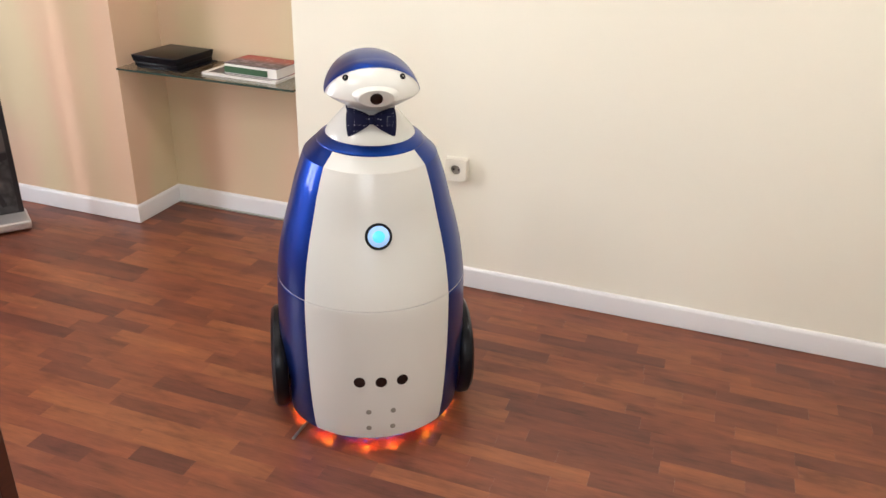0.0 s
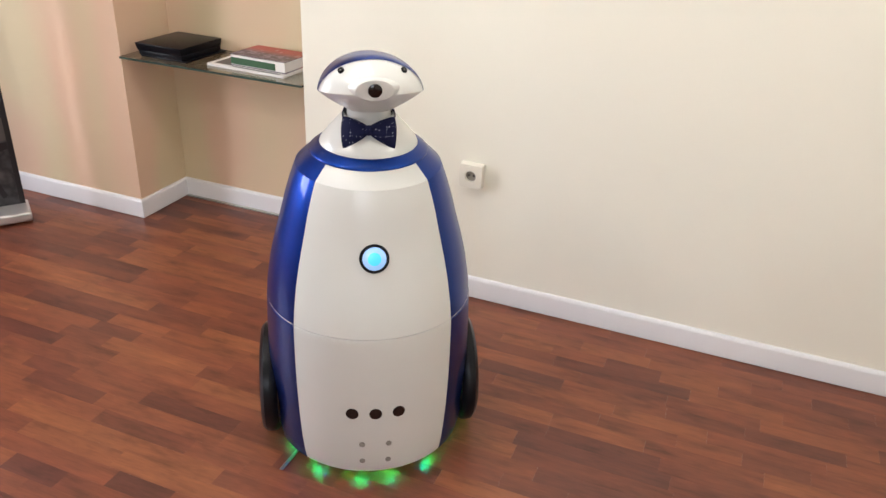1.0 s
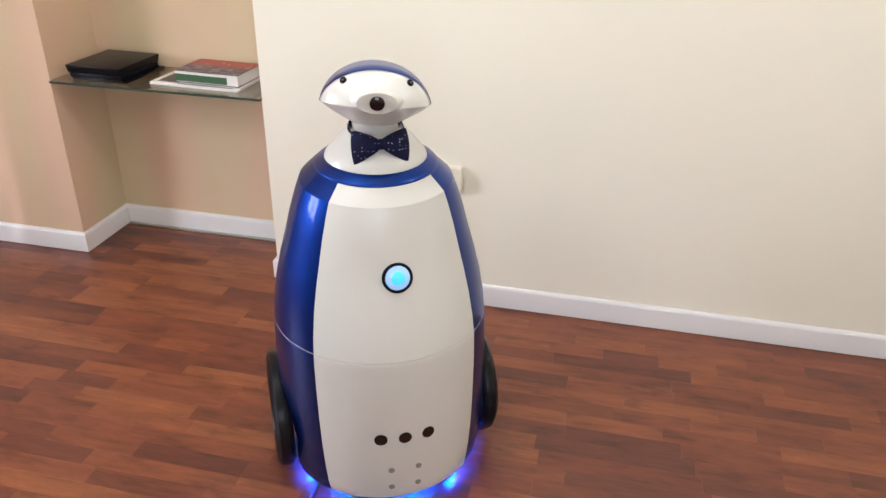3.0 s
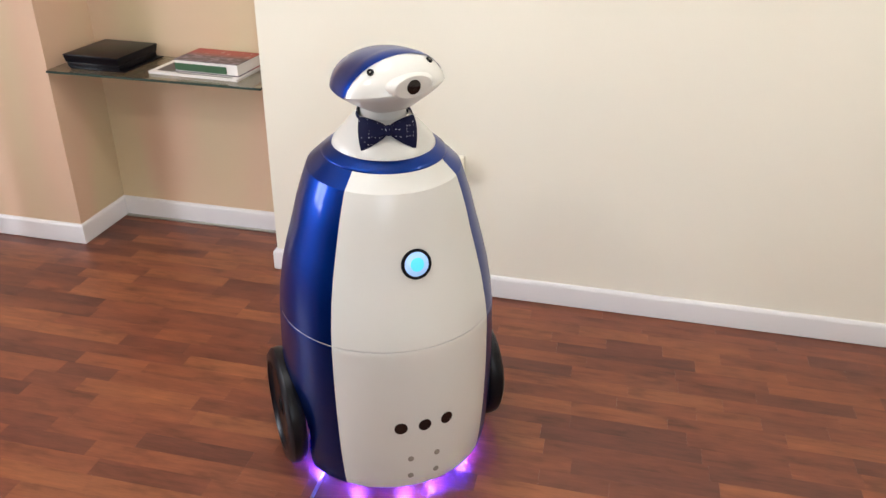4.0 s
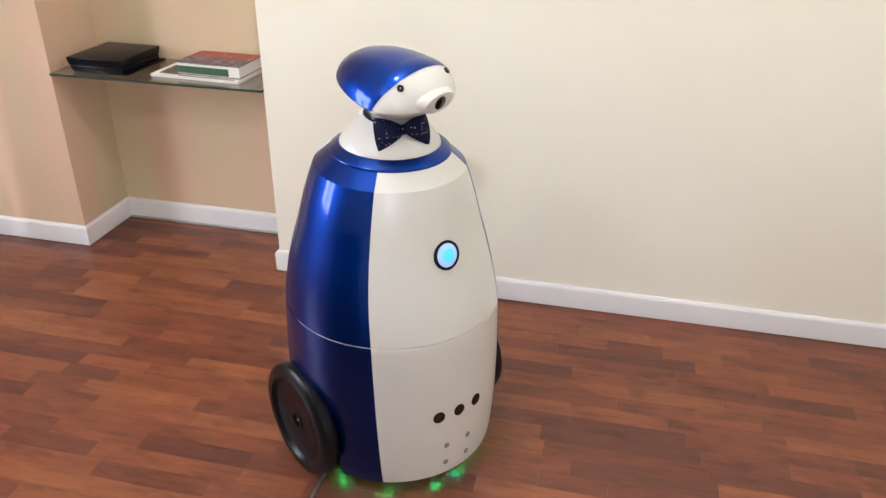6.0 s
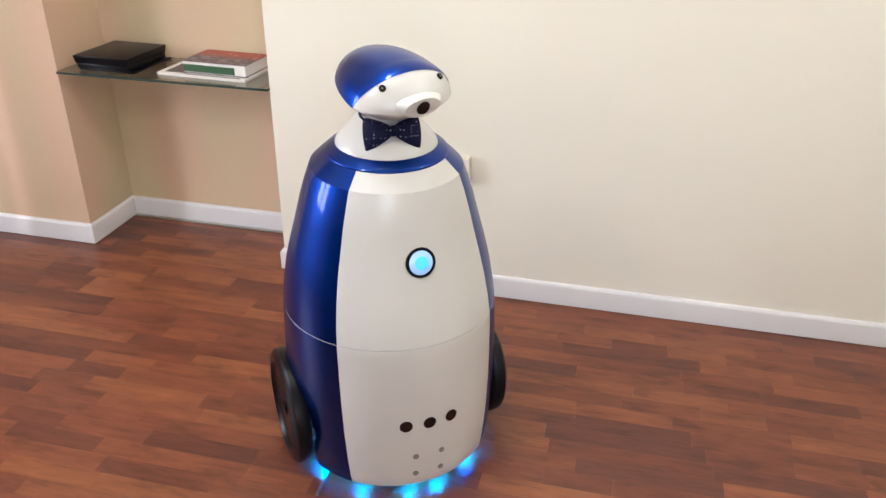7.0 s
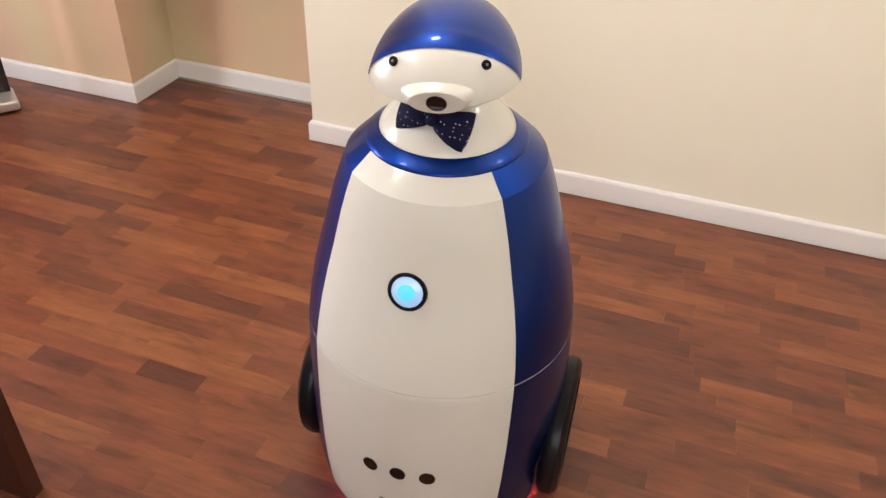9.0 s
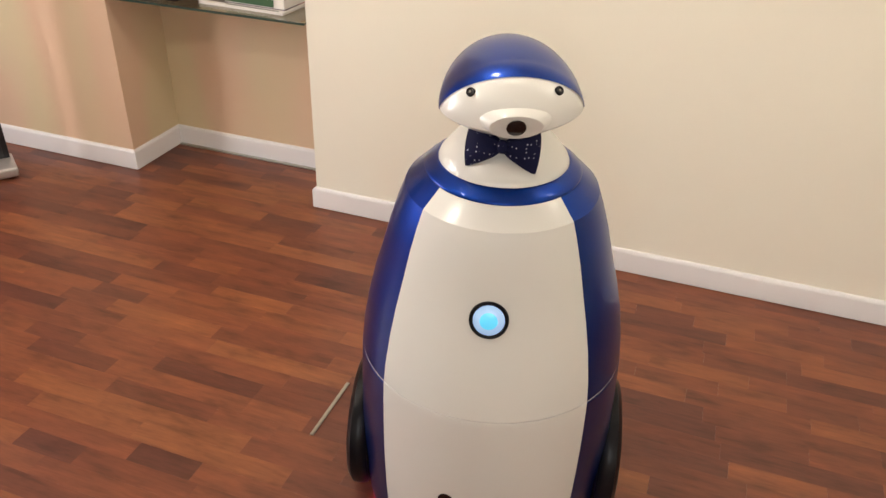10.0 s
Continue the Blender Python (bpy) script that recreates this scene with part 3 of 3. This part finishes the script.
def bow_tie(parent):
    tie = empty("bow_tie", pose(0, 0, 0))
    tie.parent = parent
    bow = pose(0, -0.096, 0.964, -22, 0, 0)
    tie["label"] = "navy blue bow tie with white dots"
    for s in (-1, 1):
        bm = bmesh.new()
        n, mrows = 14, 10
        top = {}
        for side in (0, 1):
            for i in range(n + 1):
                u = i / n
                for j in range(mrows + 1):
                    v = 2 * j / mrows - 1
                    hh = 0.011 + 0.027 * min(1, u * 1.15) ** 0.75
                    x = 0.004 + u * (0.0595 + 0.004 * (1 - v * v) * u)
                    z = v * hh - 0.004 * u
                    th = 0.010 * (1 - v ** 4) * (0.4 + math.sin(math.pi * min(1, u * 0.9 + 0.05)))
                    fold = 0.0028 * math.sin(v * 7 + 0.7) * (1 - u) + 0.002 * math.sin(5 * u + 2 * v)
                    y = (-th if side == 0 else th * 0.6) + fold + 0.016 * u * u
                    top[side, i, j] = bm.verts.new((s * x, y, z))
            for i in range(n):
                for j in range(mrows):
                    bm.faces.new([top[side, i, j], top[side, i + 1, j], top[side, i + 1, j + 1], top[side, i, j + 1]])
        bmesh.ops.remove_doubles(bm, verts=bm.verts, dist=2e-4)
        part("wing", bm, FABRIC, tie, m=bow)
    k = bmesh.new()
    bmesh.ops.create_uvsphere(k, u_segments=20, v_segments=12, radius=1)
    for v in k.verts:
        v.co = Vector((v.co.x * 0.0105, v.co.y * 0.012 - 0.004, v.co.z * 0.0125 * (1 + 0.15 * abs(v.co.x))))
    part("knot", k, FABRIC, tie, m=bow)
    b = lathe([(0.0660, -0.010), (0.0685, -0.0095), (0.0665, 0.0095), (0.0640, 0.010)], 40)
    part("tie_strap", b, FABRIC, parent, "navy dotted neck strap of the bow tie", m=pose(0, -0.008, 0.971, 20, 0, 0))
    return tie


def build_robot():
    robot = empty("robot", label="blue and white rounded service robot on wheels with a bow tie", category="robot")
    up, lo = fine(UPPER, 2), fine(LOWER, 3)
    hub = Vector((0, WHEEL_Y, WHEEL_R))

    def near_wheel(c):
        return math.hypot(c.y - hub.y, c.z - hub.z) < WHEEL_R - 0.012 or (c.z < WHEEL_R * 0.6 and abs(c.y - hub.y) < WHEEL_R * 0.86)

    for name, c in (("front", 0), ("back", 180)):
        part(name + "_upper_panel", lean(shell(up, lambda z: c - half(z), lambda z: c + half(z), 0.004)), WHITE, robot, "glossy white upper panel", smooth=13)
        part(name + "_lower_panel", shell(lo, lambda z: c - half(z), lambda z: c + half(z), 0.004), WHITE, robot, "glossy white lower panel")
    for s in (-1, 1):
        part("side_upper_panel", lean(shell(up, lambda z: s * 90 - (90 - half(z)) + 0.15, lambda z: s * 90 + (90 - half(z)) - 0.15, 0.004)), BLUE, robot, "metallic blue upper side panel", smooth=13)
        part("side_lower_panel", shell(fine(LOWER, 6), lambda z: s * 90 - (90 - half(z)) + 0.15, lambda z: s * 90 + (90 - half(z)) - 0.15, 0.004, near_wheel, seg=60), BLUE, robot, "metallic blue lower side panel")
    part("chassis", lathe([(0, 0.036), (0.205, 0.036), (0.215, 0.045), (0.215, 0.46), (0.0, 0.46)], 48), BLACK, robot, "black inner chassis")
    part("collar_ring", lean(lathe([(0.1480, 0.876), (0.1510, 0.8788), (0.1515, 0.8815), (0.1503, 0.8840), (0.1445, 0.8888), (0.1370, 0.8944), (0.1300, 0.8990), (0.1280, 0.9000), (0.1255, 0.9003), (0.124, 0.894)], 96)), BLUE, robot, "metallic blue collar ring")
    part("shoulder_dome", lean(lathe([(0.1248, 0.892), (0.1248, 0.9005), (0.1222, 0.9070), (0.1120, 0.9200), (0.0985, 0.9358), (0.0850, 0.9508), (0.0725, 0.9640), (0.060, 0.972)], 80)), WHITE, robot, "white domed shoulder cover")
    part("neck", lathe([(0.058, 0.96), (0.0555, 0.976), (0.055, 0.99), (0.057, 1.0), (0.060, 1.006), (0.060, 1.02)], 56), WHITE, robot, "white round neck")
    b = part("chest_button", lathe([(0.0, 0.004), (0.029, 0.004), (0.031, 0.0065), (0.034, 0.0068), (0.0365, 0.005), (0.0375, -0.006)], 48), BLACK, robot, "round glowing blue chest button", m=on_body(0, 0.2222, 0.681, 15))
    part("lens", lathe([(0.0, 0.0105), (0.012, 0.0100), (0.022, 0.0080), (0.0295, 0.0045), (0.0295, 0.003)], 40), LAMP, b, "glowing light blue lens")
    part("lens_core", lathe([(0.0, 0.0113), (0.012, 0.0107), (0.0165, 0.0098), (0.0165, 0.0085)], 32), LAMP_HOT, b)
    for a in (-12.4, 0, 12.4):
        part("sensor_eye", disc(0.0168, 0.0016), HOLE, robot, "round black distance sensor", m=on_body(a, 0.2838, 0.2535, 0))
    for z in (0.089, 0.149):
        for a in (-7.3, 7.2):
            part("screw_cap", disc(0.0080, 0.0016, 14, 0.001), GREYDOT, robot, "small grey screw cap", m=on_body(a, 0.2812 if z > 0.1 else 0.2762, z, 0))
    # pale ring stands in for the highlight on the seam's edge
    part("seam_glint_ring", lathe([(0.270, 0.4790), (0.2784, 0.4790), (0.2789, 0.4795), (0.2785, 0.4801), (0.270, 0.4801)], 120), SEAM_GLINT, robot, "thin pale ring painting the glint along the seam")
    head = build_head(robot)
    tie = bow_tie(robot)
    wheels = [build_wheel(robot, s) for s in (-1, 1)]
    drums = []
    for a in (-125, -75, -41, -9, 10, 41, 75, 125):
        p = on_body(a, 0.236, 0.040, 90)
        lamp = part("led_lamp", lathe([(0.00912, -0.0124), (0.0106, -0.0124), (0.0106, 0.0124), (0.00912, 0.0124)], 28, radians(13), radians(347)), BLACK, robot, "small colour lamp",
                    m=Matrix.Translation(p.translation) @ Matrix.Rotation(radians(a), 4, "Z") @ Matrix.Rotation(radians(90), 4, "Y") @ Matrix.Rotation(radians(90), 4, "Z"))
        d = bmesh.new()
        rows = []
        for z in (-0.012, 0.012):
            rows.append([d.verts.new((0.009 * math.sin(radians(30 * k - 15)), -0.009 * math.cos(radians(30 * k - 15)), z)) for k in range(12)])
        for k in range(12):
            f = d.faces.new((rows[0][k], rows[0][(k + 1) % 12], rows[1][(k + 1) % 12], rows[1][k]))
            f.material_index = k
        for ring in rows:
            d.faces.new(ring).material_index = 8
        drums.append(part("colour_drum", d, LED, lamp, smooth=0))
    return robot, head, tie, wheels, drums


robot, head, tie, wheels, drums = build_robot()


# ---- the floor of wooden strips ----
def strip_mesh(length, w):
    bm = box((0, 0, -0.008), (length - 0.0002, w - 0.0002, 0.0), 0.0001, 1)
    return mesh("strip", bm, FLOOR_P, 0)


floor = setting("floor", box((X0 - T, Y0 - T, -0.12), (X1 + T, FY + ND + 0.02, -0.007)), GAP, "reddish brown wooden strip floor", "floor")
STRIP_W = 0.0632
rnd = random.Random(7)
LENGTHS = (0.19, 0.24, 0.29, 0.34, 0.40, 0.46)
strips = {}
rest_v, rest_f = [], []
count = 0
row = math.floor((Y0 + 1.0) / STRIP_W) - 1
while -1.0 + row * STRIP_W < FY + ND:
    y = -1.0 + row * STRIP_W
    x = X0 - 0.1 - rnd.random() * 0.18
    while x < X1 + 0.09:
        ln = rnd.choice(LENGTHS)
        x, ln = (X0 - 0.1, ln - (X0 - 0.1 - x)) if x < X0 - 0.1 else (x, min(ln, X1 + 0.1 - x))
        if ln < 0.01:
            x += abs(ln) + 0.012
            continue
        near = -1.42 < y < 0.15 and -0.75 < x < 2.05 and count < 300 
        if near:
            count += 1
            if ln not in strips:
                strips[ln] = strip_mesh(ln, STRIP_W)
            ob = new("strip", strips[ln])
            ob.parent = floor
            ob.location = (x, y, 0)
        else:
            a, b, c, d = x, x + ln - 0.0003, y, y + STRIP_W - 0.0003
            k = len(rest_v)
            rest_v += [(a, c, 0), (b, c, 0), (b, d, 0), (a, d, 0), (a, c, -0.008), (b, c, -0.008), (b, d, -0.008), (a, d, -0.008)]
            rest_f += [(k, k + 1, k + 2, k + 3), (k, k + 4, k + 5, k + 1), (k + 1, k + 5, k + 6, k + 2), (k + 2, k + 6, k + 7, k + 3), (k + 3, k + 7, k + 4, k)]
        x += ln
    row += 1
me = bpy.data.meshes.new("strips")
me.from_pydata(rest_v, [], rest_f)
me.materials.append(FLOOR_S)
far = new("strips", me)
far.parent = floor
tagged(far, kind="stuff")


# ---- what moves ----
# seconds, x, y, turn of the body, turn and nod and tilt of the head
ROBOT = [
    (0, 0.730, -0.837, 29.4, 0.8, 5.3, -0.6),
    (0.5, 0.726, -0.836, 29.9, 0.9, 4.9, 0.3),
    (1, 0.723, -0.831, 30.4, 2.1, -7.5, -0.0),
    (1.5, 0.725, -0.829, 30.0, 2.4, -7.1, -0.7),
    (2, 0.721, -0.830, 30.0, -7.0, -6.5, 3.7),
    (2.5, 0.727, -0.825, 28.6, -13.2, -7.0, 4.9),
    (2.7, 0.725, -0.824, 28.9, -13.4, -7.7, 4.6),
    (3.8, 0.719, -0.828, 29.4, 9.0, -7.5, -2.8),
    (4, 0.725, -0.827, 35.0, 8.8, -7.2, -3.9),
    (4.2, 0.733, -0.815, 48.2, 7.3, -9.1, -4.4),
    (4.5, 0.737, -0.807, 61.3, 8.4, -10.9, -4.9),
    (5, 0.736, -0.808, 60.9, 8.4, -5.2, -4.5),
    (5.5, 0.736, -0.809, 60.9, 8.3, 5.5, -4.4),
    (5.7, 0.743, -0.799, 59.2, 8.0, 5.7, -4.8),
    (6.8, 0.718, -0.804, 32.8, 10.1, 7.9, -3.4),
    (7, 0.720, -0.830, 36.5, 10.2, 7.5, -2.5),
    (7.5, 0.830, -0.984, 36.2, 8.6, 8.1, -2.5),
    (8, 0.942, -1.141, 36.6, 7.7, 7.6, -2.3),
    (8.5, 1.042, -1.279, 38.1, 7.9, 7.6, -2.0),
    (8.7, 1.063, -1.316, 27.1, 9.4, 9.6, -2.6),
    (9, 1.055, -1.324, 3.2, 9.9, 10.2, -2.3),
    (9.2, 1.048, -1.315, -1.4, 10.0, 9.9, -1.0),
    (9.5, 1.049, -1.303, -2.3, 9.8, 9.5, -1.0),
    (9.7, 1.048, -1.253, -3.0, 11.1, 8.9, -0.5),
    (10, 1.069, -1.123, 13.2, 7.6, 6.7, -2.2),
]
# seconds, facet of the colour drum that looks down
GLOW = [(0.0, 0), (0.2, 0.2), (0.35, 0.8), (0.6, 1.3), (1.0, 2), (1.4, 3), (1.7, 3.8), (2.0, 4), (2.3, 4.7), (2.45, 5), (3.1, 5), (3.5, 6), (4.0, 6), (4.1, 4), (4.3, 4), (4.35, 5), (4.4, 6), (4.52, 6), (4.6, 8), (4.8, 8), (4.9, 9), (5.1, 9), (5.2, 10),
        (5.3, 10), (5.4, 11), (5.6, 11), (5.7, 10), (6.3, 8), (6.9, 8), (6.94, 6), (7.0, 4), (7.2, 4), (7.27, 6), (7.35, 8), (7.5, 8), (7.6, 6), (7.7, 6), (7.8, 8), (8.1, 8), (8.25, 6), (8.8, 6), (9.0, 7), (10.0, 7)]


def motions():
    walk(robot, [(t, pose(x, y, 0, 0, 0, w)) for t, x, y, w, *_ in ROBOT])
    walk(head, [(t, pose(0, 0.0065, 0.9955, 0, 0, hy) @ pose(0, 0, 0, hp) @ pose(0, 0, 0, 0, hr)) for t, x, y, w, hy, hp, hr in ROBOT])
    # the tie slips round the neck and hangs down on one side when the robot has turned
    knot = Matrix.Translation((0, -0.101, 0.951))
    walk(tie, [(t, pose(0, 0, dz, 0, 0, a - 3) @ knot @ pose(0, 0, 0, 0, tilt, -0.7 * tilt) @ knot.inverted())
               for t, a, tilt, dz in ((0, 0, 0, 0), (2.7, 0, 0, 0), (3.8, -6, 0, 0), (4.5, -13, 0, 0), (5.7, -13, 0, 0), (7.0, -7, 0, -0.002), (8.5, -5, 0, -0.005), (8.8, -4, 4, -0.005), (9.2, 5, 14, -0.006), (9.7, 5, 14, -0.006), (10, 2, 2, 0.004))])
    # the wheels roll by the way along the robot's nose, more or less by its turn
    for wheel, s in zip(wheels, (-1, 1)):
        rows, roll, last = [], 0.0, None
        for t, x, y, w, *_ in ROBOT:
            if last:
                lx, ly, lw = last
                a = radians((w + lw) / 2)
                ahead = (x - lx) * math.sin(a) - (y - ly) * math.cos(a)
                roll += math.degrees((ahead + s * radians(w - lw) * WHEEL_X) / WHEEL_R)
            last = (x, y, w)
            rows.append((t, pose(s * WHEEL_X, WHEEL_Y, WHEEL_R, roll, 0, 0)))
        walk(wheel, rows)
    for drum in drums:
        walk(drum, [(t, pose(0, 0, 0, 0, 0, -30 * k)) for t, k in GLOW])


motions()
